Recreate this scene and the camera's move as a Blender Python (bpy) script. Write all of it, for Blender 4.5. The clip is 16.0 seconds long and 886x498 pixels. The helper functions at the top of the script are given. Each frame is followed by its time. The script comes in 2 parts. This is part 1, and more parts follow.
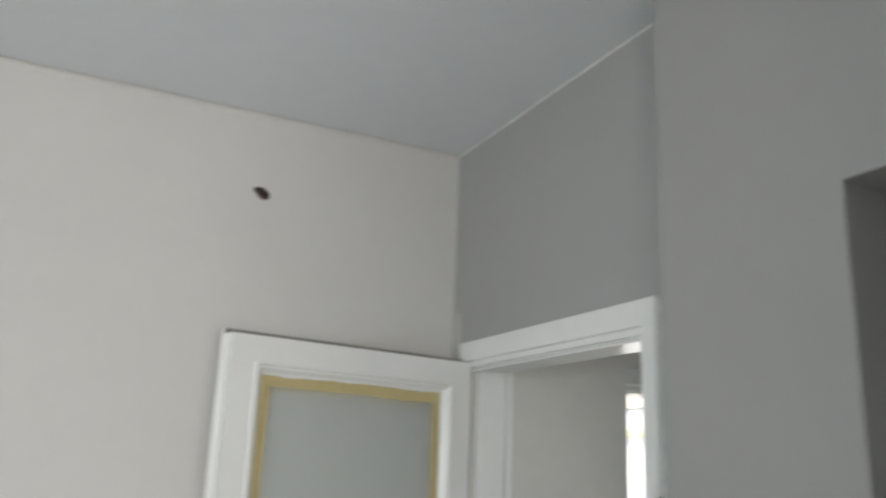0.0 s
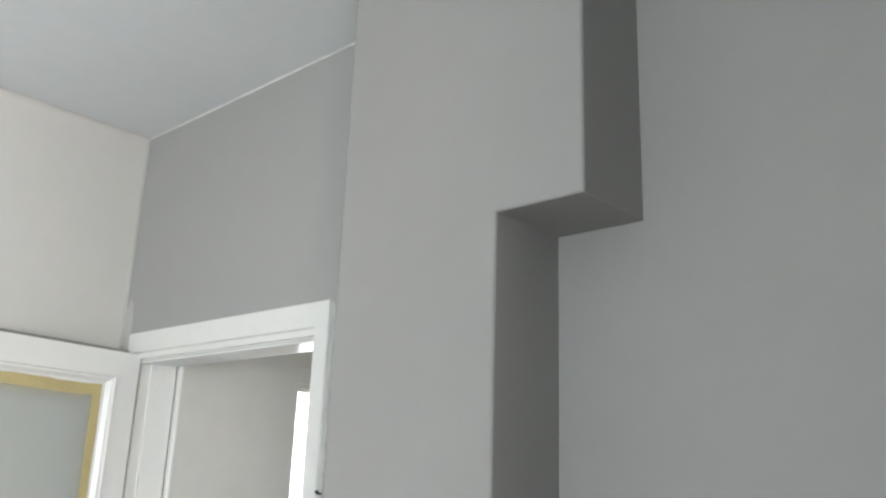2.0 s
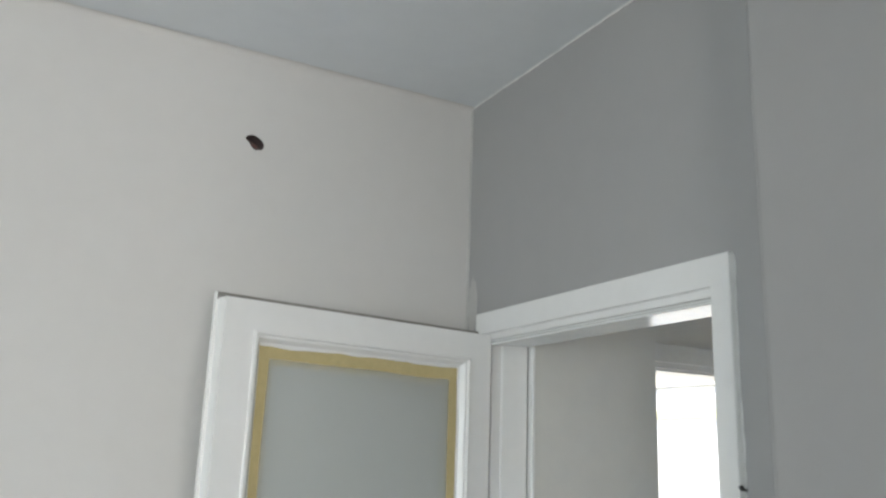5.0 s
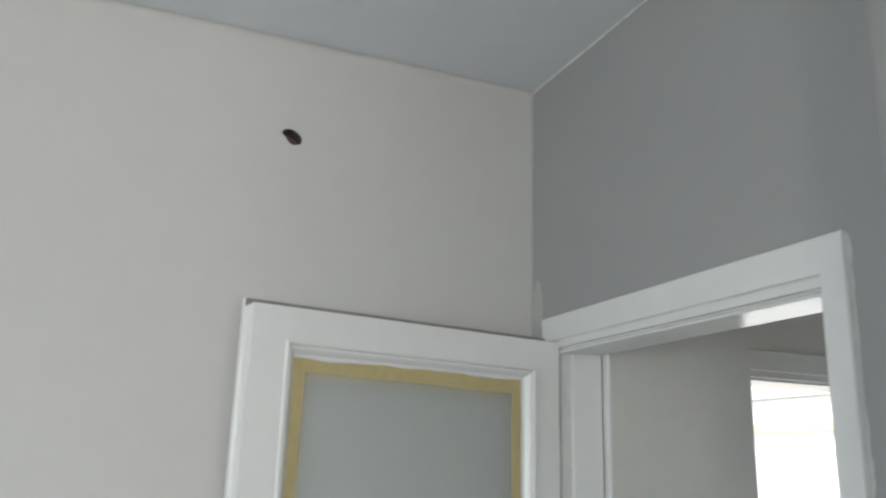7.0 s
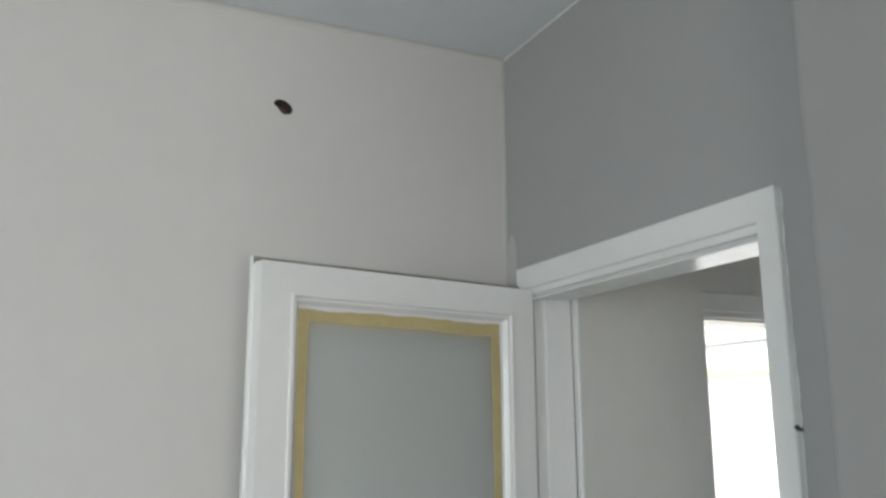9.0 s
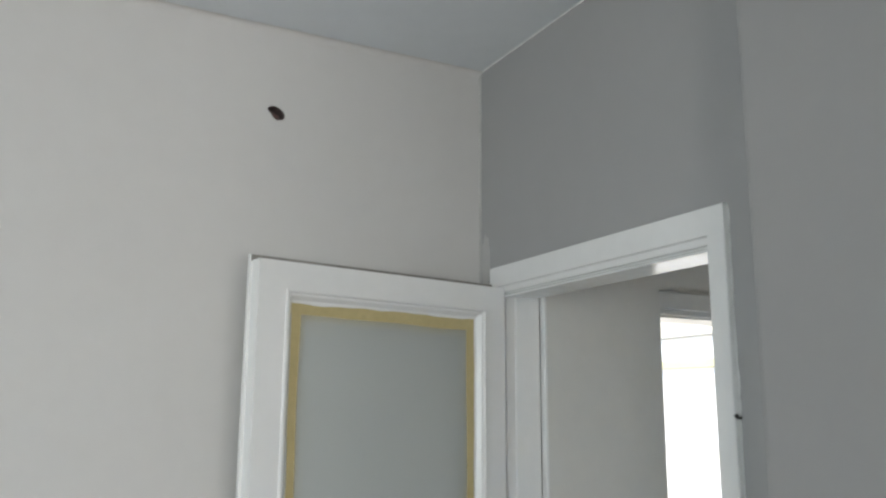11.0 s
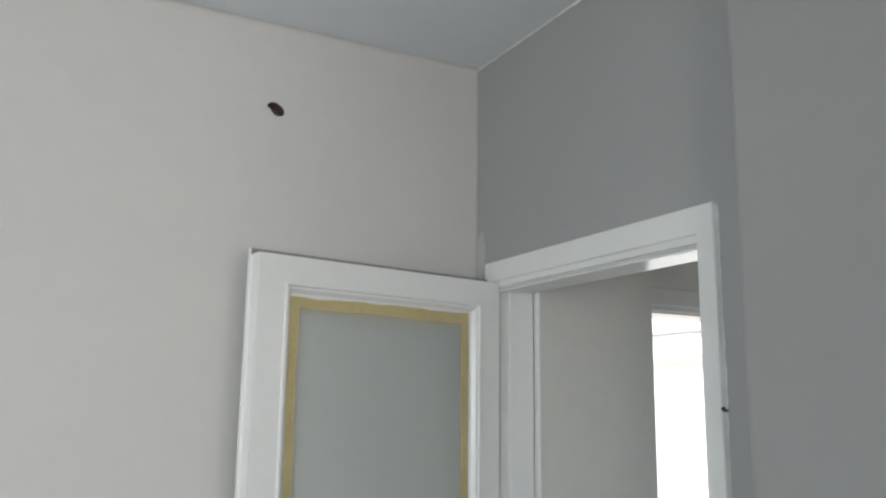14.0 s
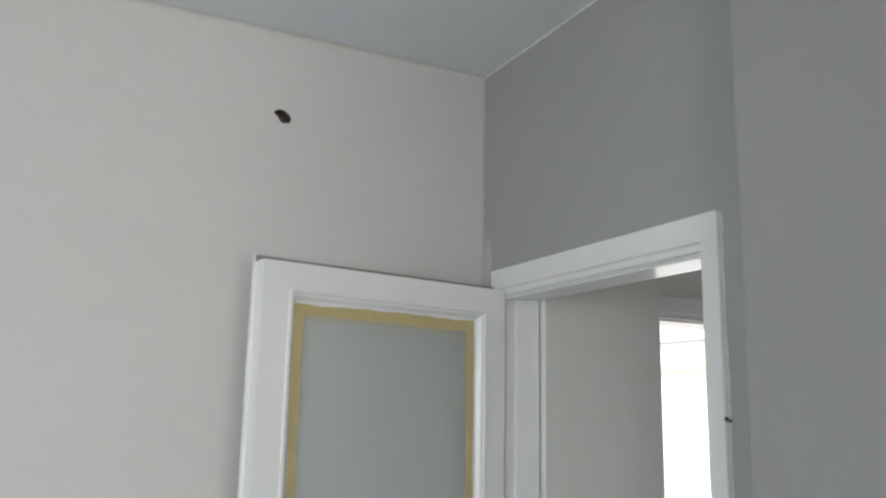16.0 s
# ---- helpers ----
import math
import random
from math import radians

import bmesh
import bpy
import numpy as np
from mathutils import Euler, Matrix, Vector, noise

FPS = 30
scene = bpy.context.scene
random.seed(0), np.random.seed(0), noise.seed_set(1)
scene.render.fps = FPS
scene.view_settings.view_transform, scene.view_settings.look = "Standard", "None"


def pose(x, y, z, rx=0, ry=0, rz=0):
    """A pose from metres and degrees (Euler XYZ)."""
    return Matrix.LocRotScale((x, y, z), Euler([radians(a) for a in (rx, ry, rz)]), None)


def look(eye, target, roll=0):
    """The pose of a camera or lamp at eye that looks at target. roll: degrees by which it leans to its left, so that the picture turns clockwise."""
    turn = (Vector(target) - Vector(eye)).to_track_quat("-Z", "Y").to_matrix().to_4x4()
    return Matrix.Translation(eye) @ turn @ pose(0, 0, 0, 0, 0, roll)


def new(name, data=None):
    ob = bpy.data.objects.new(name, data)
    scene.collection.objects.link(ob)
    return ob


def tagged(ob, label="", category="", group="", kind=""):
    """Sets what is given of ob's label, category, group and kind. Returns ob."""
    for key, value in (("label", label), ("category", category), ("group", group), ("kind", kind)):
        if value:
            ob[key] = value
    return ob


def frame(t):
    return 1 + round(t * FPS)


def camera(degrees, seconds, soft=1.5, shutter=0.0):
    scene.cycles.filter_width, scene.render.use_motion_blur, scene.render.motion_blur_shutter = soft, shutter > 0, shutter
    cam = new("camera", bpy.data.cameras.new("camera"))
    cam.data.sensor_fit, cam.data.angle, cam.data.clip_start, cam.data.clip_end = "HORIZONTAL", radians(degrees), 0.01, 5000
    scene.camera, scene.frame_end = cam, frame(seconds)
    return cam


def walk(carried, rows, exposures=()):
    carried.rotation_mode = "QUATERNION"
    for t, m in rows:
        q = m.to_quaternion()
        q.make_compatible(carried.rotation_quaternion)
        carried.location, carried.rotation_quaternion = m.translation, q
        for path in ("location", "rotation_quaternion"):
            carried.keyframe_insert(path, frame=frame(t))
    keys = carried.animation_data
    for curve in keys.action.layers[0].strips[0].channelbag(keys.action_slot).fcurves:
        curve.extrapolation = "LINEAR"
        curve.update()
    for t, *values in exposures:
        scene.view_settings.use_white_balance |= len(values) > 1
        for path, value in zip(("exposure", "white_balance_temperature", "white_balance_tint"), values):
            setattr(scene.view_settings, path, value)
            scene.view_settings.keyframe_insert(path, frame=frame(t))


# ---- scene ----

# ---- camera ----
cam = camera(56.85, 16.0, soft=2.3, shutter=0.8)
PATH = [
    (0, -1.209, -2.451, 1.711, 104.90, -2.24, -25.88),
    (0.5, -1.227, -2.459, 1.713, 105.59, -1.72, -32.49),
    (1, -1.193, -2.467, 1.719, 105.53, -2.24, -36.60),
    (1.5, -1.232, -2.485, 1.696, 105.43, -0.99, -47.75),
    (2, -1.235, -2.507, 1.703, 105.61, -2.00, -48.10),
    (2.5, -1.236, -2.460, 1.706, 103.81, -1.75, -45.46),
    (3, -1.246, -2.387, 1.700, 103.75, -2.42, -41.60),
    (3.5, -1.274, -2.293, 1.701, 103.67, -1.49, -37.61),
    (4, -1.293, -2.231, 1.699, 103.38, -2.00, -35.66),
    (4.2, -1.292, -2.217, 1.697, 102.82, -2.24, -33.63),
    (6.3, -1.038, -1.981, 1.726, 106.10, -1.61, -24.75),
    (6.5, -1.050, -1.972, 1.726, 106.03, -1.64, -24.21),
    (7, -1.048, -1.937, 1.724, 104.83, -1.70, -22.44),
    (7.5, -1.038, -1.923, 1.721, 105.17, -2.17, -20.14),
    (8, -1.042, -1.953, 1.717, 105.01, -1.81, -20.77),
    (8.5, -1.100, -2.013, 1.700, 103.25, -1.26, -22.23),
    (9, -1.170, -2.097, 1.678, 101.80, 0.22, -24.58),
    (9.2, -1.214, -2.084, 1.670, 101.53, -0.07, -26.68),
    (11.5, -1.295, -2.293, 1.674, 101.02, -0.65, -27.65),
    (12, -1.305, -2.320, 1.666, 101.07, -1.10, -28.01),
    (12.5, -1.316, -2.312, 1.664, 100.83, -1.05, -27.71),
    (13, -1.313, -2.296, 1.662, 99.96, -0.54, -26.68),
    (13.5, -1.311, -2.288, 1.665, 100.44, -0.78, -26.84),
    (14, -1.313, -2.277, 1.667, 100.66, -0.75, -27.75),
    (14.5, -1.318, -2.281, 1.668, 100.47, -0.98, -27.34),
    (15, -1.324, -2.281, 1.673, 100.86, -0.97, -27.06),
    (15.5, -1.316, -2.277, 1.670, 100.88, -0.88, -26.53),
    (16, -1.287, -2.289, 1.671, 101.07, -1.13, -26.74),
]
walk(cam, [(row[0], pose(*row[1:])) for row in PATH], exposures=[
    (0.0, 1.91, 6710, 9), (0.5, 2.20, 6710, 9), (1.0, 2.38, 6710, 9), (1.5, 2.49, 6710, 9), (2.0, 2.59, 6700, 9), (2.5, 2.54, 6690, 9),
    (3.0, 2.44, 6690, 9), (3.5, 2.27, 6630, 8), (4.2, 2.05, 6585, 8), (6.3, 1.97, 6495, 8), (6.6, 1.92, 6495, 8), (7.5, 1.79, 6495, 8), (8.0, 1.84, 6505, 8), (9.2, 1.79, 6535, 8), (16.0, 1.84, 6525, 9)])

# ---- light ----
world = bpy.data.worlds.new("sky")
scene.world = world
world.use_nodes = True
wn = world.node_tree
sky = wn.nodes.new("ShaderNodeTexSky")
sky.sky_type = "NISHITA"
sky.sun_disc = False
sky.sun_elevation = radians(74)
sky.sun_rotation = radians(-80)
wn.links.new(sky.outputs[0], wn.nodes["Background"].inputs[0])
wn.nodes["Background"].inputs[1].default_value = 0.15

sun_data = bpy.data.lights.new("sun", "SUN")
sun_data.energy, sun_data.angle, sun_data.color = 3.5, radians(0.6), (1.0, 0.93, 0.80)
sun_ob = new("sun", sun_data)
sun_ob.matrix_world = look((0, 0, 20), (2.75, -0.5, 10.4))


def assumed_window_lamp(eye, target, width, height, power, color):
    """Fill light of the sky set in the opening of an assumed window, out of view."""
    data = bpy.data.lights.new("unseen_window_fill", "AREA")
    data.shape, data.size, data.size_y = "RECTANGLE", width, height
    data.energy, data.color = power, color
    new("unseen_window_fill", data).matrix_world = look(eye, target)


# Both windows are unseen; position and power are set to balance wall brightness.
assumed_window_lamp((-1.40, -3.92, 1.6), (-0.9, 0.0, 1.0), 1.3, 1.3, 12.6, (0.972, 0.945, 0.918))
assumed_window_lamp((-4.52, -2.60, 1.6), (0.0, -1.2, 0.9), 1.7, 1.3, 12.0, (0.82, 0.93, 1.0))


# ---- materials ----
def nodes_of(name):
    m = bpy.data.materials.new(name)
    m.use_nodes = True
    nt = m.node_tree
    return m, nt, nt.nodes["Principled BSDF"]


def noise_tex(nt, scale, detail=4.0, rough=0.55, stretch=None):
    tc = nt.nodes.new("ShaderNodeTexCoord")
    mp = nt.nodes.new("ShaderNodeMapping")
    if stretch:
        mp.inputs["Scale"].default_value = stretch
    n = nt.nodes.new("ShaderNodeTexNoise")
    n.inputs["Scale"].default_value, n.inputs["Detail"].default_value = scale, detail
    n.inputs["Roughness"].default_value = rough
    nt.links.new(tc.outputs["Object"], mp.inputs[0])
    nt.links.new(mp.outputs[0], n.inputs["Vector"])
    return n


def paint(name, base, spread=0.05, rough=0.75, coarse=1.6, fine=260.0, bump=0.06, stretch=None, depth=0.001, spec=0.35):
    """Painted surface: broad tone patches, fine grain and a fine relief."""
    m, nt, b = nodes_of(name)
    big = noise_tex(nt, coarse, 3.0)
    small = noise_tex(nt, fine, 3.0, 0.6, stretch)
    mid = noise_tex(nt, coarse * 9, 4.0, 0.6)
    add = nt.nodes.new("ShaderNodeMath")
    add.operation = "ADD"
    nt.links.new(big.outputs["Fac"], add.inputs[0])
    nt.links.new(mid.outputs["Fac"], add.inputs[1])
    ramp = nt.nodes.new("ShaderNodeMapRange")
    ramp.inputs["From Min"].default_value, ramp.inputs["From Max"].default_value = 0.7, 1.3
    ramp.inputs["To Min"].default_value, ramp.inputs["To Max"].default_value = 1 - spread, 1 + spread
    nt.links.new(add.outputs[0], ramp.inputs["Value"])
    mul = nt.nodes.new("ShaderNodeVectorMath")
    mul.operation = "SCALE"
    mul.inputs[0].default_value = base
    nt.links.new(ramp.outputs[0], mul.inputs["Scale"])
    nt.links.new(mul.outputs[0], b.inputs["Base Color"])
    rr = nt.nodes.new("ShaderNodeMapRange")
    rr.inputs["To Min"].default_value, rr.inputs["To Max"].default_value = rough - 0.06, rough + 0.06
    nt.links.new(mid.outputs["Fac"], rr.inputs["Value"])
    nt.links.new(rr.outputs[0], b.inputs["Roughness"])
    mixh = nt.nodes.new("ShaderNodeMath")
    mixh.operation = "MULTIPLY_ADD"
    mixh.inputs[1].default_value = 2.5
    nt.links.new(mid.outputs["Fac"], mixh.inputs[0])
    nt.links.new(small.outputs["Fac"], mixh.inputs[2])
    bp = nt.nodes.new("ShaderNodeBump")
    bp.inputs["Strength"].default_value, bp.inputs["Distance"].default_value = bump, depth
    nt.links.new(mixh.outputs[0], bp.inputs["Height"])
    nt.links.new(bp.outputs[0], b.inputs["Normal"])
    b.inputs["Specular IOR Level"].default_value = spec
    return m


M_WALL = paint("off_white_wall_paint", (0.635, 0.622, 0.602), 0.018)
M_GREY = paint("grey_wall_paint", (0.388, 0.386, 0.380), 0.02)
M_PIER = paint("pale_grey_wall_paint", (0.349, 0.344, 0.336), 0.02)
M_CEIL = paint("ceiling_paint", (0.755, 0.785, 0.81), 0.02)
M_HALL = paint("hall_wall_paint", (0.66, 0.65, 0.615), 0.03)
M_GLOSS = paint("white_gloss_paint", (0.83, 0.83, 0.815), 0.02, rough=0.24, coarse=3.0, fine=90.0, bump=0.15,
                stretch=(1.0, 1.0, 0.06), depth=0.0008, spec=0.5)
M_GLOSS_H = paint("white_gloss_paint_brushed_across", (0.83, 0.83, 0.815), 0.02, rough=0.17, coarse=3.0, fine=90.0, bump=0.10,
                  stretch=(1.0, 0.06, 1.0), depth=0.0006, spec=0.5)
M_SOFFIT = paint("white_satin_paint", (0.80, 0.81, 0.79), 0.02, rough=0.22, coarse=3.0, fine=90.0, bump=0.06,
                 stretch=(1.0, 0.06, 1.0), depth=0.0006, spec=0.17)
M_CASING_2 = paint("dull_off_white_paint", (0.67, 0.67, 0.65), 0.04, rough=0.4, coarse=3.0, fine=90.0, bump=0.08)
M_FILLER = paint("filler", (0.50, 0.495, 0.475), 0.05, rough=0.85, coarse=20, fine=500, bump=0.3)
M_CAULK = paint("white_caulk", (0.84, 0.84, 0.82), 0.03, rough=0.5, coarse=12, fine=200)
M_TAPE = paint("masking_tape", (0.545, 0.455, 0.235), 0.08, rough=0.6, coarse=8.0, fine=420.0, bump=0.35, depth=0.0006)
M_FLOOR = paint("worn_boards", (0.19, 0.17, 0.15), 0.12, rough=0.7, coarse=1.2, fine=140.0, bump=0.3)
M_BRICK = paint("raw_brick", (0.15, 0.112, 0.110), 0.3, rough=0.9, coarse=40, fine=400, bump=0.5)
M_CABLE = paint("cable_sheath", (0.24, 0.13, 0.12), 0.2, rough=0.5, coarse=60, fine=300)
M_IRON = paint("dark_iron", (0.045, 0.042, 0.04), 0.3, rough=0.5, coarse=60, fine=300)
M_CONC = paint("grey_concrete", (0.36, 0.35, 0.33), 0.1, rough=0.9, coarse=2, fine=120, bump=0.4)
# lip strip over the door: shade and brown marks in one dark colour
M_LIP_SHADE = paint("shaded_lip_edge", (0.28, 0.265, 0.245), 0.2, rough=0.8, coarse=15, fine=200, bump=0.3)
M_RENDER = paint("white_render", (0.80, 0.79, 0.76), 0.03, rough=0.9, coarse=2, fine=120, bump=0.4)
M_YELLOW = paint("pale_yellow_paint", (0.53, 0.53, 0.34), 0.05, rough=0.8)
M_CREAM = paint("cream_render", (0.66, 0.63, 0.54), 0.04, rough=0.9, coarse=2, fine=120, bump=0.4)
M_GROUND = paint("dry_pale_earth", (0.30, 0.255, 0.195), 0.12, rough=0.9, coarse=0.4, fine=40, bump=0.4)
# dark tone for the unseen partition, so it bounces little light
M_BLOCKER = paint("light_blocker_dark", (0.12, 0.10, 0.085), 0.15, rough=0.6, coarse=4.0, fine=120.0, bump=0.2, stretch=(1.0, 1.0, 0.06))
M_ZINC = paint("zinc_edge", (0.25, 0.25, 0.25), 0.1, rough=0.5)

M_FROST, nt, b = nodes_of("frosted_glass")
b.inputs["Base Color"].default_value = (0.64, 0.670, 0.662, 1)
b.inputs["Transmission Weight"].default_value = 0.68
b.inputs["Roughness"].default_value = 0.36
b.inputs["IOR"].default_value = 1.3
fn = noise_tex(nt, 300.0, 2.0)
fb = nt.nodes.new("ShaderNodeBump")
fb.inputs["Strength"].default_value, fb.inputs["Distance"].default_value = 0.15, 0.0005
nt.links.new(fn.outputs["Fac"], fb.inputs["Height"])
nt.links.new(fb.outputs[0], b.inputs["Normal"])

M_GLASS, nt, b = nodes_of("clear_glass")
b.inputs["Transmission Weight"].default_value, b.inputs["Roughness"].default_value = 1.0, 0.0
b.inputs["IOR"].default_value = 1.45


# ---- mesh helpers ----
def box(bm, x0, x1, y0, y1, z0, z1):
    v = [bm.verts.new((x, y, z)) for z in (z0, z1) for y in (y0, y1) for x in (x0, x1)]
    for f in ((0, 2, 3, 1), (4, 5, 7, 6), (0, 1, 5, 4), (2, 6, 7, 3), (0, 4, 6, 2), (1, 3, 7, 5)):
        bm.faces.new([v[i] for i in f])
    return v


def soften(bm, width, segments=2, keep=None):
    es = [e for e in bm.edges if e.is_manifold and e.calc_face_angle(0) > 0.5 and (keep is None or keep(e))]
    if es:
        bmesh.ops.bevel(bm, geom=es, offset=width, segments=segments, profile=0.5, affect="EDGES", clamp_overlap=True)


def link(name, bm, material, smooth=False):
    bmesh.ops.recalc_face_normals(bm, faces=bm.faces)
    me = bpy.data.meshes.new(name)
    bm.to_mesh(me)
    bm.free()
    me.materials.append(material)
    if smooth:
        for p in me.polygons:
            p.use_smooth = True
    return new(name, me)


def part(name, bm, material, parent, label="", smooth=False):
    ob = link(name, bm, material, smooth)
    ob.parent = parent
    if label:
        tagged(ob, label)
    return ob


def boxes(*lots):
    bm = bmesh.new()
    for lot in lots:
        box(bm, *lot)
    return bm


def structure(name, bm, material, label, category):
    return tagged(link(name, bm, material), label, category, kind="structure")


def strip(bm, path, width, thick, wob, seed):
    """A thin bead or tape along path: points (a, b) with its across direction; wavering edges. Builds in the (a, b, depth) frame."""
    rnd = random.Random(seed)
    rows = []
    for (p, q, n) in path:
        w0 = width * 0.5 * (1 + wob * rnd.uniform(-1, 1))
        w1 = width * 0.5 * (1 + wob * rnd.uniform(-1, 1))
        c, across, up = Vector(p), Vector(q), Vector(n)
        rows.append([bm.verts.new(c - across * w0), bm.verts.new(c - across * w0 * 0.6 + up * thick),
                     bm.verts.new(c + across * w1 * 0.6 + up * thick), bm.verts.new(c + across * w1)])
    for a, b2 in zip(rows, rows[1:]):
        for i in range(3):
            bm.faces.new((a[i], a[i + 1], b2[i + 1], b2[i]))
    return bm


def line(a, b2, count, across, up):
    a, b2 = Vector(a), Vector(b2)
    return [(a.lerp(b2, i / (count - 1)), across, up) for i in range(count)]


# ---- setting ----
H = 2.7785           # ceiling height
WX, SY = -4.5, -3.9   # inner faces of the window wall and of the rear wall, both unseen
HX, HY = 2.0, -1.5     # far faces of the hall, unseen and set close to bounce light

structure("floor", boxes((WX - 0.3, HX + 0.2, SY - 0.2, 0.14, -0.12, 0.0)), M_FLOOR,
          "dull grey-brown boarded floor of the room being painted", "floor")
structure("ceiling", boxes((WX - 0.3, HX + 0.2, SY - 0.2, 0.14, H, H + 0.16)), M_CEIL,
          "smooth ceiling painted cool pale grey-white", "ceiling")

# light wall behind the open door, with the broken hole for a wall lamp
HOLE = (-0.687, 2.516)
bm = bmesh.new()
rnd = random.Random(5)
ring = []
for i in range(28):
    a = 2 * math.pi * i / 28
    ru, rv = 0.0272 * math.cos(a), 0.0186 * math.sin(a)
    rv *= 1 - 0.45 * math.exp(-((a - 4.15) / 0.5) ** 2)
    k = 1 + rnd.uniform(-0.03, 0.03)
    ca, sa = math.cos(radians(-27)), math.sin(radians(-27))
    ring.append((HOLE[0] + k * (ru * ca - rv * sa), HOLE[1] + k * (ru * sa + rv * ca)))
outer = [(WX, 0.0), (0.0, 0.0), (0.0, H), (WX, H)]
ov = [bm.verts.new((x, 0, z)) for x, z in outer]
iv = [bm.verts.new((x, 0, z)) for x, z in ring]
es = [bm.edges.new((ov[i], ov[(i + 1) % 4])) for i in range(4)] + [bm.edges.new((iv[i], iv[(i + 1) % 28])) for i in range(28)]
bmesh.ops.triangle_fill(bm, use_beauty=True, use_dissolve=False, edges=es)
for f in list(bm.faces):
    c = f.calc_center_median()
    if (c.x - HOLE[0]) ** 2 + (c.z - HOLE[1]) ** 2 < 0.010 ** 2:
        bm.faces.remove(f)
hb = bmesh.new()
iv = [hb.verts.new((x, 0.0012, z)) for x, z in ring]
iw = [hb.verts.new((HOLE[0] + (x - HOLE[0]) * 1.05, 0.05, HOLE[1] + (z - HOLE[1]) * 1.05)) for x, z in ring]
for i in range(28):
    hb.faces.new((iv[i], iv[(i + 1) % 28], iw[(i + 1) % 28], iw[i]))
box(bm, WX, 0.0, 0.052, 0.14, 0, H)
wall_north = structure("wall_north", bm, M_WALL, "off-white painted plaster wall with one broken hole", "wall")
part("hole_rim", hb, M_BRICK, wall_north, "broken dark edge of the hole")
part("hole_back", boxes((HOLE[0] - 0.04, HOLE[0] + 0.04, 0.044, 0.051, HOLE[1] - 0.035, HOLE[1] + 0.035)), M_BRICK, wall_north,
     "dark raw brick inside the hole")
bm = bmesh.new()
pts = [Vector((-0.702, 0.045, 2.515)), Vector((-0.696, 0.018, 2.514)), Vector((-0.684, 0.010, 2.510)), Vector((-0.674, 0.022, 2.505))]
prev = None
for i, p in enumerate(pts):
    loop = [bm.verts.new(p + Vector((0.004 * math.cos(a), 0.002 * math.sin(a), 0.004 * math.sin(a)))) for a in [k * math.pi / 4 for k in range(8)]]
    if prev:
        for k in range(8):
            bm.faces.new((prev[k], prev[(k + 1) % 8], loop[(k + 1) % 8], loop[k]))
    else:
        bm.faces.new(loop)
    prev = loop
bm.faces.new(prev)
part("cable_stub", bm, M_CABLE, wall_north, "reddish brown cable end in the hole", smooth=True)

# soft rounded plaster where that wall meets the ceiling
bm = bmesh.new()
R = 0.018
rows = []
for k in range(9):
    a = math.pi / 2 * k / 8
    rows.append((-R + R * math.sin(a) - 0.0015, H - R + R * math.cos(a) - 0.0015))
va = [[bm.verts.new((x, y, z)) for (y, z) in rows] for x in (WX, 0.0)]
for k in range(8):
    bm.faces.new((va[0][k], va[0][k + 1], va[1][k + 1], va[1][k]))
part("cove", bm, M_WALL, wall_north, smooth=True)

# grey wall with the doorway; the stretch past the pier stands a little further back
OY0, OY1, OZ = -0.1235, -0.984, 2.028     # rough opening
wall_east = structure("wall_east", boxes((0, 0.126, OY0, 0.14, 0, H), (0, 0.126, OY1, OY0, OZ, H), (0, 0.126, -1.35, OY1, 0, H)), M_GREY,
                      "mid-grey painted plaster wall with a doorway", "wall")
structure("wall_east_2", boxes((0.021, 0.126, SY, -1.35, 0, H)), M_PIER, "pale grey painted wall set back beside the pier", "wall")

# pier with a stepped, overhanging upper part
bm = bmesh.new()
prof = [(-1.238, 0.0), (-1.656, 0.0), (-1.656, 2.153), (-1.836, 2.153), (-1.836, H), (-1.238, H)]
fr = [bm.verts.new((-0.172, y, z)) for y, z in prof]
bk = [bm.verts.new((0.0, y, z)) if y > -1.3 else bm.verts.new((0.021, y, z)) for y, z in prof]
bm.faces.new(fr)
bm.faces.new(bk[::-1])
for i in range(6):
    j = (i + 1) % 6
    bm.faces.new((fr[i], fr[j], bk[j], bk[i]))
bmesh.ops.recalc_face_normals(bm, faces=bm.faces)
front = [e for e in bm.edges if all(abs(v.co.x + 0.172) < 1e-5 for v in e.verts)]
left = [e for e in front if all(abs(v.co.y + 1.238) < 1e-5 for v in e.verts)]
bmesh.ops.bevel(bm, geom=[e for e in front if e not in left and min(v.co.z for v in e.verts) < 2.7], offset=0.005, segments=3, profile=0.5, affect="EDGES")
left = [e for e in bm.edges if all(abs(v.co.y + 1.238) < 1e-4 and v.co.x < -0.16 for v in e.verts) and abs(e.verts[0].co.z - e.verts[1].co.z) > 1]
bmesh.ops.bevel(bm, geom=left, offset=0.014, segments=4, profile=0.5, affect="EDGES")
structure("wall_pier", bm, M_PIER, "pale grey plastered pier with an overhanging stepped top", "wall")

# rear and west walls are out of view; their windows are added for fill
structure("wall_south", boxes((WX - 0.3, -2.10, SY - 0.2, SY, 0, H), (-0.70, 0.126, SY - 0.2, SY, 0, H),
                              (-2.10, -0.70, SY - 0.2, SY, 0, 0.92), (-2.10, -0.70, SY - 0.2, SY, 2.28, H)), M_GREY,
          "unseen rear wall, grey to cut bounced light, with an assumed window", "wall")
# unseen partition added to block window light from the pier's side
structure("wall_light_blocker", boxes((-0.80, 0.021, -2.60, -2.46, 0, H)), M_BLOCKER, "unseen dark partition added to keep the pier's side in shade", "wall")
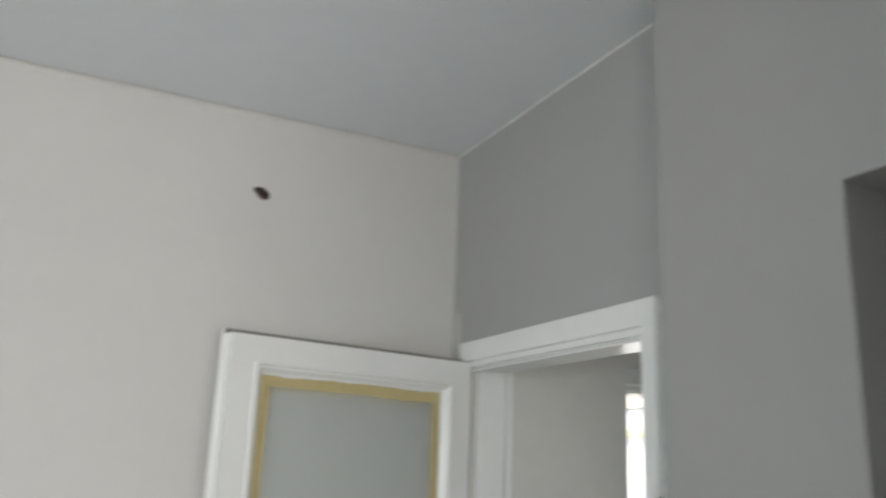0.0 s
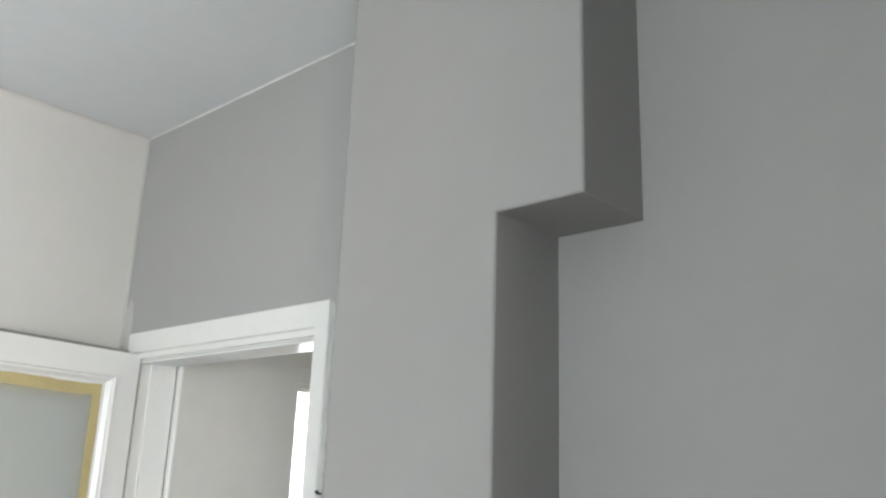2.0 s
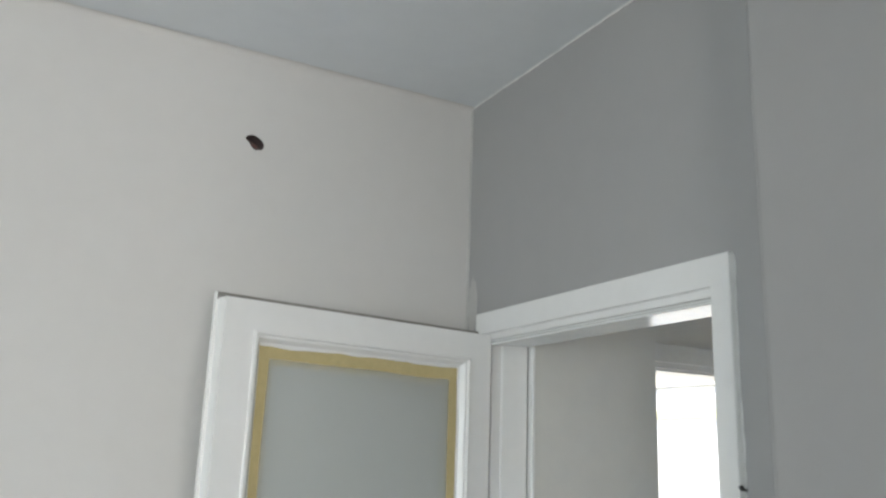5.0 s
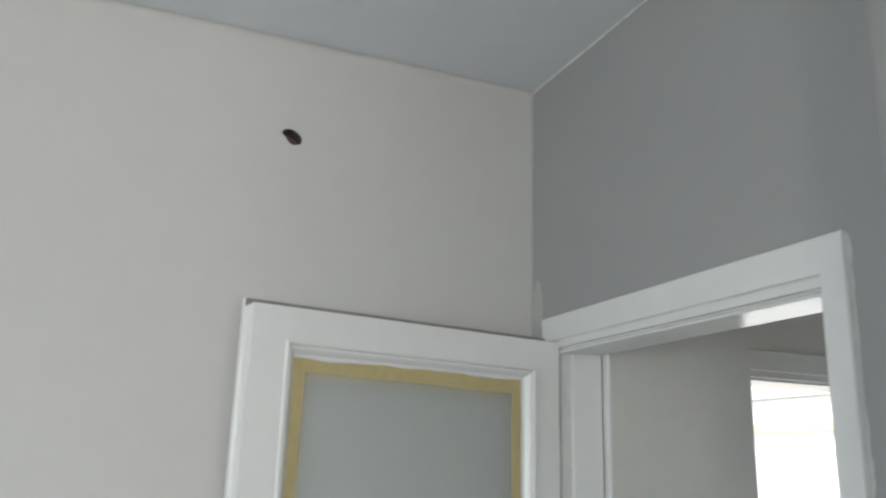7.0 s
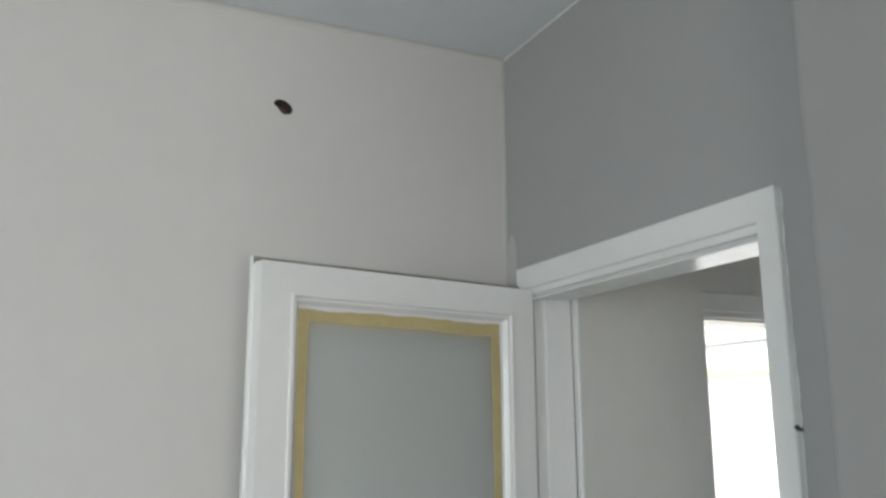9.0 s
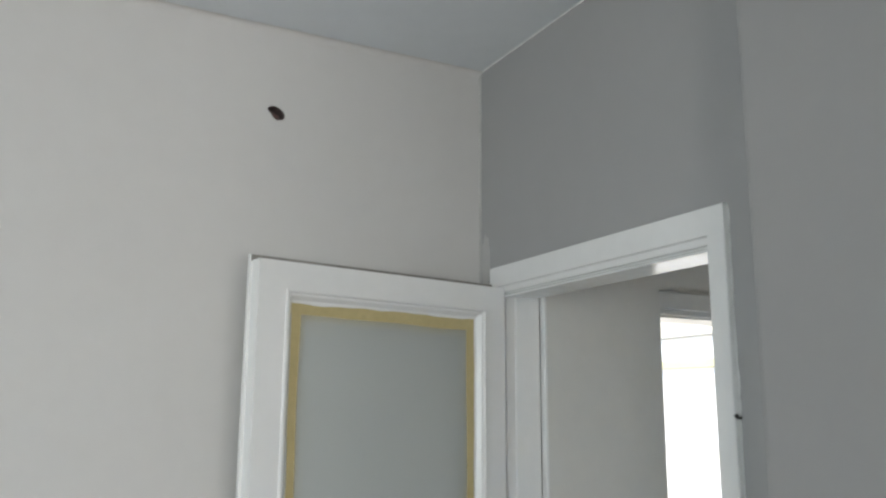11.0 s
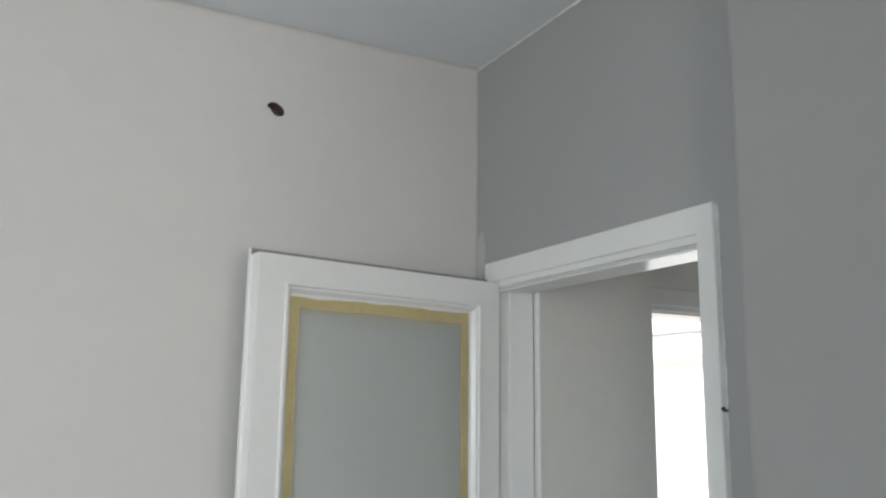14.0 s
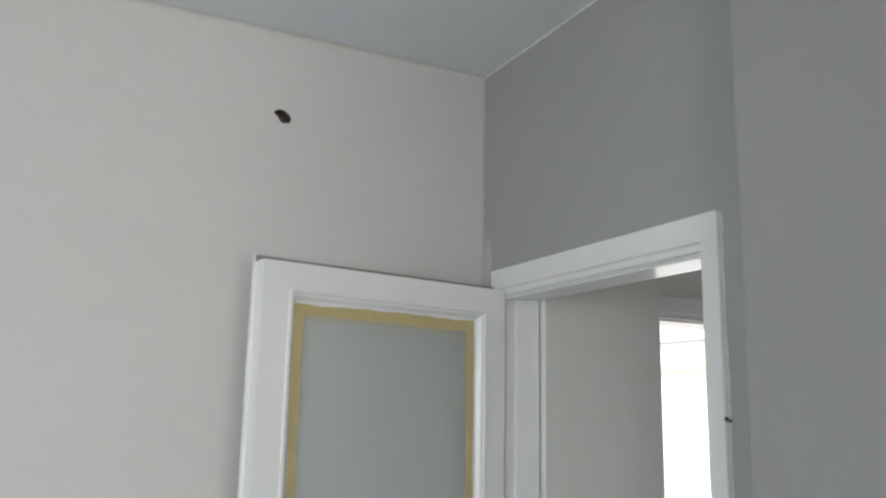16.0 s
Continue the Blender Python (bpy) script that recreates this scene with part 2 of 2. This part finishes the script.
win = tagged(new("window_2"), "unseen white window, assumed in the rear wall for fill light", "window", kind="structure")
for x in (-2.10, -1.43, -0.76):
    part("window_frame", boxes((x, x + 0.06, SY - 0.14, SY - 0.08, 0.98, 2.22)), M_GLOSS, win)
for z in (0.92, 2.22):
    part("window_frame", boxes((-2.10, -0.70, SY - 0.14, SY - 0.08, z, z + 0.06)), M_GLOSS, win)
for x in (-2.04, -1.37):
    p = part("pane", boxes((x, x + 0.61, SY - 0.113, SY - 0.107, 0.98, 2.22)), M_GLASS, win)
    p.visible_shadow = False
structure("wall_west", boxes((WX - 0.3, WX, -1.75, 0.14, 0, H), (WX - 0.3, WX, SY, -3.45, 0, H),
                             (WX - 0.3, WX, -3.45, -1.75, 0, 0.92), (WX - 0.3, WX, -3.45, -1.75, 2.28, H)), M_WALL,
          "unseen off-white wall holding an assumed window", "wall")
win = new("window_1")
tagged(win, "unseen white casement, assumed in the west wall for fill light", "window", kind="structure")
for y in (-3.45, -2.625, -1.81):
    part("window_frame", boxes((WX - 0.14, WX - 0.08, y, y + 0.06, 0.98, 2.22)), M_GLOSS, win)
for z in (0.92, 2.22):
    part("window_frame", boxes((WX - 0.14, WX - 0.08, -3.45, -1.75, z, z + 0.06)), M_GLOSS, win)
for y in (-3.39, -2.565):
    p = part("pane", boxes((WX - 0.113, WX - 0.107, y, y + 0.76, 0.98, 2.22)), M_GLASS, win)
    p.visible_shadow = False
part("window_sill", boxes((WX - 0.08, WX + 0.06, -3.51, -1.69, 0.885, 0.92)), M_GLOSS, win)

# hall behind the doorway
structure("wall_hall", boxes((0.1345, 0.595, -0.160, 0.0, 0, H)), M_HALL, "grey painted end of wall in the hall", "wall")
DX0, DX1, DZ = 0.592, 1.62, 2.012
wall_back = structure("wall_hall_2", boxes((0.126, DX0, 0.0, 0.14, 0, H), (DX0, DX1, 0.0, 0.14, DZ, H), (DX1, HX, 0.0, 0.14, 0, H)), M_HALL,
                      "grey painted hall wall above a bright doorway", "wall")
# unseen hall floor and far walls, kept white to brighten the hall by reflection
structure("floor_hall", boxes((0.14, HX, HY, 0.0, 0.0, 0.012)), M_RENDER, "unseen hall floor, pale to bounce light", "floor")
structure("wall_hall_3", boxes((HX, HX + 0.14, HY, 0.14, 0, H)), M_RENDER, "unseen far hall wall, white and near to bounce light", "wall")
structure("wall_hall_4", boxes((0.126, HX + 0.14, HY - 0.14, HY, 0, H)), M_RENDER, "unseen hall end wall, white and near to bounce light", "wall")


# ---- door casings ----
def profile_bar(bm, prof, a, b2, axis):
    """Sweeps a closed profile along an axis; prof points give the two other coordinates in order."""
    rows2 = []
    for s in (a, b2):
        rows2.append([bm.verts.new((p, s, q) if axis == "y" else (p, q, s) if axis == "z" else (s, p, q)) for p, q in prof])
    n = len(prof)
    bm.faces.new(rows2[0])
    bm.faces.new(rows2[1][::-1])
    for i in range(n):
        j = (i + 1) % n
        bm.faces.new((rows2[0][i], rows2[0][j], rows2[1][j], rows2[1][i]))
    return bm


casing = new("door_casing")
tagged(casing, "white gloss painted door casing with stepped head round the doorway", "door frame", kind="structure")
# head: broad outer board, stepped inner board, rebate, lining
prof = [(0.0, 2.101), (-0.0095, 2.101), (-0.0123, 2.0985), (-0.0125, 2.0385), (0.0, 2.0385)]
part("head_board", profile_bar(bmesh.new(), prof, -0.077, -1.0325, "y"), M_GLOSS_H, casing)
prof = [(0.0, 2.0384), (-0.0085, 2.0384), (-0.0055, 2.0355), (-0.0055, 2.0200), (-0.0035, 2.0185), (0.006, 2.0205), (0.006, 2.030), (0.0, 2.030)]
part("head_step", profile_bar(bmesh.new(), prof, -0.080, -0.9826, "y"), M_GLOSS_H, casing)
prof = [(0.0068, 2.0277), (0.0068, 2.0150), (-0.0010, 2.0115), (-0.0025, 2.0095), (-0.0020, 2.0065), (0.0, 2.0055), (0.132, 2.0122), (0.134, 2.0140), (0.134, 2.0277)]
part("head_lining", profile_bar(bmesh.new(), prof, -0.136, -0.984, "y"), M_SOFFIT, casing)
for sgn, y0, y1 in ((1, -0.077, -0.126), (-1, -1.0325, -0.9827)):
    prof = [(0.0, y0), (-0.0105, y0), (-0.0125, y0 - sgn * 0.002), (-0.0125, y1 + sgn * 0.001), (-0.0115, y1), (0.004, y1), (0.004, y1 + sgn * 0.01), (0.0, y1 + sgn * 0.01)]
    top = 2.0183 if sgn > 0 else 2.0384
    part("side_casing", profile_bar(bmesh.new(), prof, 0.0, top, "z"), M_GLOSS, casing)
part("side_rebate", profile_bar(bmesh.new(), [(0.012, -0.125), (0.012, -0.1310), (0.0135, -0.1325), (0.042, -0.1325), (0.042, -0.125)], 0, 2.0115, "z"), M_GLOSS, casing)
prof = [(0.042, -0.125), (0.042, -0.1370), (0.044, -0.1385), (0.1270, -0.1385), (0.1285, -0.137), (0.1285, -0.125)]
part("side_lining", profile_bar(bmesh.new(), prof, 0, 2.0115, "z"), M_GLOSS, casing)
prof = [(0.0045, -0.996), (0.0045, -0.984), (0.134, -0.984), (0.134, -0.996)]
part("side_lining", profile_bar(bmesh.new(), prof, 0, 2.0115, "z"), M_GLOSS, casing)
# narrow return piece where the lining meets the hall wall
prof = [(0.1305, -0.1399), (0.1305, -0.1600), (0.1325, -0.1630), (0.1385, -0.1630), (0.1385, -0.1602), (0.1344, -0.1602), (0.1344, -0.1399)]
part("corner_strip", profile_bar(bmesh.new(), prof, 0, 2.0115, "z"), M_GLOSS, casing)

casing2 = new("door_casing_2")
tagged(casing2, "pale grey-white painted casing of the bright hall doorway", "door frame", kind="structure")
prof = [(0.0, 2.092), (-0.018, 2.092), (-0.021, 2.089), (-0.021, 2.030), (-0.013, 2.028), (-0.013, 2.010), (0.0, 2.008), (0.0, 2.030)]
part("head_casing", profile_bar(bmesh.new(), prof, 0.596, 1.70, "x"), M_CASING_2, casing2)
part("head_lining", boxes((0.596, 1.60, 0.0, 0.14, 2.000, 2.0115)), M_CASING_2, casing2)
part("side_casing", boxes((1.60, 1.70, -0.02, -0.001, 0, 2.008)), M_CASING_2, casing2)
part("side_lining", boxes((1.60, 1.6195, 0.0, 0.14, 0, 2.0)), M_CASING_2, casing2)

# ---- open door ----
HZ = 2.03
door = new("door_1")
door.matrix_world = pose(-0.0044, -0.1528, 0.0, 0, 0, 190.62)
tagged(door, "white gloss painted glazed door standing open against the wall", "door", kind="structure")
U1, T = 0.799, 0.041
BU0, BU1, BZ1, BZ0 = 0.076, 0.725, 1.961, 0.80     # glazed opening
for name, lot in (("hinge_stile", (0.001, BU0, -T, 0, 0.01, HZ)), ("lock_stile", (BU1, U1, -T, 0, 0.01, HZ))):
    bm = boxes(lot)
    soften(bm, 0.0018, 2, lambda e: abs(e.verts[0].co.z - e.verts[1].co.z) > 1 and (min(abs(e.verts[0].co.x - x) for x in (0.001, U1)) < 1e-4))
    part(name, bm, M_GLOSS, door)
part("top_rail", boxes((BU0, BU1, -T, 0, BZ1, HZ)), M_GLOSS_H, door)
part("mid_rail", boxes((BU0, BU1, -T, 0, 0.68, BZ0)), M_GLOSS_H, door)
part("bottom_rail", boxes((BU0, BU1, -T, 0, 0.01, 0.20)), M_GLOSS_H, door)
part("panel", boxes((BU0, BU1, -T + 0.004, -0.008, 0.20, 0.68)), M_GLOSS, door)
LT, LU = -T - 0.012, U1 + 0.007
bm = boxes((0.014, BU0, LT, -T - 0.0005, 0.01, HZ - 0.002), (BU1, LU - 0.003, LT, -T - 0.0005, 0.01, HZ - 0.002),
           (BU0, BU1, LT, -T - 0.0005, BZ1, HZ - 0.002), (BU0, BU1, LT, -T - 0.0005, 0.01, BZ0))
part("overlap_lip", bm, M_GLOSS, door)
bm = boxes((LU - 0.003, LU, LT, -T - 0.0005, 0.01, HZ + 0.0145))
soften(bm, 0.001, 2)
part("lip_edge", bm, M_GLOSS, door)
# strip showing above the door's top, its shade put into the colour
part("top_lip", boxes((0.014, LU - 0.0032, LT, -T - 0.0005, HZ - 0.002, HZ + 0.0145)), M_LIP_SHADE, door, "top strip of the lip, shade and brown marks in its colour")

RINGS = [(0.0, 0.0), (0.0008, 0.0048), (0.0050, 0.0058), (0.0072, 0.0036), (0.0086, -0.0024), (0.0120, -0.0022), (0.0150, -0.0040),
         (0.0242, -0.0178), (0.0255, -0.0190)]


def ring_pts(k):
    o, y = RINGS[k]
    return [Vector((BU0 + o, y, BZ0 + o)), Vector((BU1 - o, y, BZ0 + o)), Vector((BU1 - o, y, BZ1 - o)), Vector((BU0 + o, y, BZ1 - o))]


for s in range(4):
    bm = bmesh.new()
    rows = [(bm.verts.new(ring_pts(k)[s]), bm.verts.new(ring_pts(k)[(s + 1) % 4])) for k in range(len(RINGS))]
    rows.append((bm.verts.new(ring_pts(-1)[s] + Vector((0, -0.010, 0))), bm.verts.new(ring_pts(-1)[(s + 1) % 4] + Vector((0, -0.010, 0)))))
    for a, b2 in zip(rows, rows[1:]):
        bm.faces.new((a[0], a[1], b2[1], b2[0]))
    part("glazing_bead", bm, M_GLOSS, door)
GU0, GU1, GZ0, GZ1 = BU0 + 0.0255, BU1 - 0.0255, BZ0 + 0.0255, BZ1 - 0.0255
part("pane", boxes((GU0 - 0.004, GU1 + 0.004, -0.0255, -0.0200, GZ0 - 0.004, GZ1 + 0.004)), M_FROST, door, "frosted glass pane").visible_shadow = False


def tape(a, b2, across, w_in, seed, count=60):
    """One strip of tape on the glass: outer edge tucked to the bead, inner edge wavering."""
    rnd = random.Random(seed)
    bm = bmesh.new()
    a, b2, across = Vector(a), Vector(b2), Vector(across)
    ph = [rnd.uniform(0, 6) for _ in range(3)]
    prev = None
    for i in range(count):
        f = i / (count - 1)
        c = a.lerp(b2, f)
        slow = 0.0022 * math.sin(5 * f + ph[0]) + 0.0011 * math.sin(13 * f + ph[1])
        o = c + across * (0.0016 + max(0, 0.0022 * math.sin(9 * f + ph[2]) + 0.0012 * math.sin(23 * f)))
        n = c + across * (w_in + slow + rnd.uniform(-0.0003, 0.0003))
        up = Vector((0, 0.0003, 0))
        row = [bm.verts.new(o), bm.verts.new(o + up), bm.verts.new(n + up), bm.verts.new(n)]
        if prev:
            for k in range(3):
                bm.faces.new((prev[k], prev[k + 1], row[k + 1], row[k]))
        prev = row
    return bm


for TY, more in ((-0.01995, -0.001), (-0.02585, 0.011)):
    part("masking_tape", tape((GU0, TY + 0.0007, GZ1), (GU1, TY + 0.0007, GZ1), (0, 0, -1), 0.037 + more, 1), M_TAPE, door, "yellow masking tape")
    part("masking_tape", tape((GU0, TY, GZ0), (GU1, TY, GZ0), (0, 0, 1), 0.030 + more, 2), M_TAPE, door, "yellow masking tape")
    part("masking_tape", tape((GU0, TY, GZ0), (GU0, TY, GZ1), (1, 0, 0), 0.034 + more, 3), M_TAPE, door, "yellow masking tape")
    part("masking_tape", tape((GU1, TY, GZ0), (GU1, TY, GZ1), (-1, 0, 0), 0.029 + more, 4), M_TAPE, door, "yellow masking tape")


def smear(a, b2, across, base, amp, seed, count=90):
    """White paint that ran over the tape's outer edge, with a wavering rim."""
    rnd = random.Random(seed)
    bm = bmesh.new()
    a, b2, across = Vector(a), Vector(b2), Vector(across)
    ph = [rnd.uniform(0, 6) for _ in range(4)]
    prev = None
    for i in range(count):
        f = i / (count - 1)
        w = base + amp * (0.5 * math.sin(8 * f + ph[0]) + 0.35 * math.sin(19 * f + ph[1]) + 0.25 * math.sin(41 * f + ph[2])) + rnd.uniform(-0.0002, 0.0002)
        c = a.lerp(b2, f)
        row = [bm.verts.new(c - across * 0.002 + Vector((0, 0.0020, 0))), bm.verts.new(c + across * w * 0.7 + Vector((0, 0.0014, 0))), bm.verts.new(c + across * w)]
        if prev:
            for k in range(2):
                bm.faces.new((prev[k], prev[k + 1], row[k + 1], row[k]))
        prev = row
    return bm


SYF = -0.0182
part("paint_smear", smear((GU0, SYF, GZ1), (GU1, SYF, GZ1), (0, 0, -1), 0.0052, 0.0034, 21), M_GLOSS_H, door, "white paint over the tape")
part("paint_smear", smear((GU0, SYF, GZ0), (GU0, SYF, GZ1), (1, 0, 0), 0.0045, 0.0018, 22), M_GLOSS, door, "white paint over the tape")
for z in (0.25, 1.05, 1.80):
    bm = bmesh.new()
    bmesh.ops.create_cone(bm, cap_ends=True, segments=14, radius1=0.007, radius2=0.007, depth=0.085, matrix=pose(-0.014, -0.036, z))
    part("hinge", bm, M_GLOSS, door, smooth=False)

# ---- small things ----
X, Y, Z = Vector((1, 0, 0)), Vector((0, 1, 0)), Vector((0, 0, 1))
bm = strip(bmesh.new(), line((-0.002, -0.002, H - 0.002), (-0.002, -1.238, H - 0.002), 90, (Z - X).normalized(), (-X - Z).normalized()), 0.0045, 0.0004, 0.4, 11)
part("caulk_bead", bm, M_CAULK, wall_east, "thin white caulk line under the ceiling")
bm = strip(bmesh.new(), line((-0.003, -0.003, 2.05), (-0.003, -0.003, H - 0.006), 70, (X - Y).normalized(), (-X - Y).normalized()), 0.0085, 0.0008, 0.4, 12)
part("corner_bead", bm, M_FILLER, wall_north, "pale filler line in the corner")
bm = bmesh.new()
rnd = random.Random(9)
pv = []
for i in range(26):
    a = 2 * math.pi * i / 26
    k = 1 + rnd.uniform(-0.12, 0.12)
    pv.append((max(-0.060, min(-0.003, -0.034 + 0.028 * k * math.cos(a))), 2.13 + 0.085 * k * math.sin(a)))
lo = [bm.verts.new((-0.0003, y, z)) for y, z in pv]
hi = [bm.verts.new((-0.0015, -0.034 + (y + 0.034) * 0.93, 2.13 + (z - 2.13) * 0.95)) for y, z in pv]
bm.faces.new(hi)
for i in range(26):
    j = (i + 1) % 26
    bm.faces.new((lo[i], lo[j], hi[j], hi[i]))
part("filler_patch", bm, M_FILLER, wall_east, "pale patch of filler beside the casing")
bm = bmesh.new()
rnd = random.Random(14)
blobs = [(rnd.uniform(1.0, 2.08), rnd.uniform(0.008, 0.035), rnd.uniform(0.0006, 0.0030)) for _ in range(13)]
prev = None
for i in range(260):
    z = 1.0 + 1.095 * i / 259
    w = 0.0012 + rnd.uniform(0, 0.0004) + max([h * math.exp(-((z - c) / l) ** 2) for c, l, h in blobs])
    row = [bm.verts.new((-0.0118 + 0.5 * w, -1.0327, z)), bm.verts.new((-0.006, -1.0327 - 0.6 * w, z)),
           bm.verts.new((-0.0012, -1.0327 - w, z)), bm.verts.new((-0.0002, -1.0330 - 1.5 * w, z))]
    if prev:
        for k in range(3):
            bm.faces.new((prev[k], prev[k + 1], row[k + 1], row[k]))
    prev = row
part("caulk_bead", bm, M_CAULK, casing, "uneven line of white caulk along the casing")

# nail beside the casing, bent over towards the ceiling
bm = bmesh.new()
bmesh.ops.create_cone(bm, cap_ends=True, segments=12, radius1=0.0022, radius2=0.0026, depth=0.014, matrix=pose(-0.0060, -1.0365, 1.659, 0, 90, 0))
bmesh.ops.create_cone(bm, cap_ends=True, segments=14, radius1=0.0026, radius2=0.0048, depth=0.009, matrix=pose(-0.0120, -1.0366, 1.6615, 25, -62, 0))
soften(bm, 0.0006, 1)
tagged(link("nail", bm, M_IRON), "small dark iron nail in the wall beside the casing", "nail")

# ---- outside the hall doorway ----
structure("ground", boxes((-80, 80, -80, 120, -3.2, -3.0)), M_GROUND, "pale ground far below the balcony", "ground")
# out of view; its tone limits the light bounced into the hall
structure("balcony_floor", boxes((0.2, 3.4, 0.141, 1.5, -0.15, -0.02)), M_CONC, "unseen grey concrete balcony floor, assumed beyond the doorway", "floor")
house = tagged(new("apartment_building"), "sunlit white rendered building with a pale yellow band", "building")
part("wall", boxes((9.0, 17.0, 2.0, 34.0, -3.0, 6.5)), M_RENDER, house)
part("roof", boxes((8.7, 17.3, 1.7, 34.3, 6.5, 6.75)), M_ZINC, house)
part("string_course", boxes((8.96, 8.999, 2.0, 34.0, 2.39, 2.53)), M_YELLOW, house, "pale yellow string course")
part("upper_wall", boxes((8.985, 8.999, 2.0, 34.0, 2.94, 6.5)), M_CREAM, house, "cream painted upper wall")
part("cable", boxes((8.97, 8.999, 2.0, 34.0, 2.915, 2.935)), M_ZINC, house, "thin grey cable along the facade")
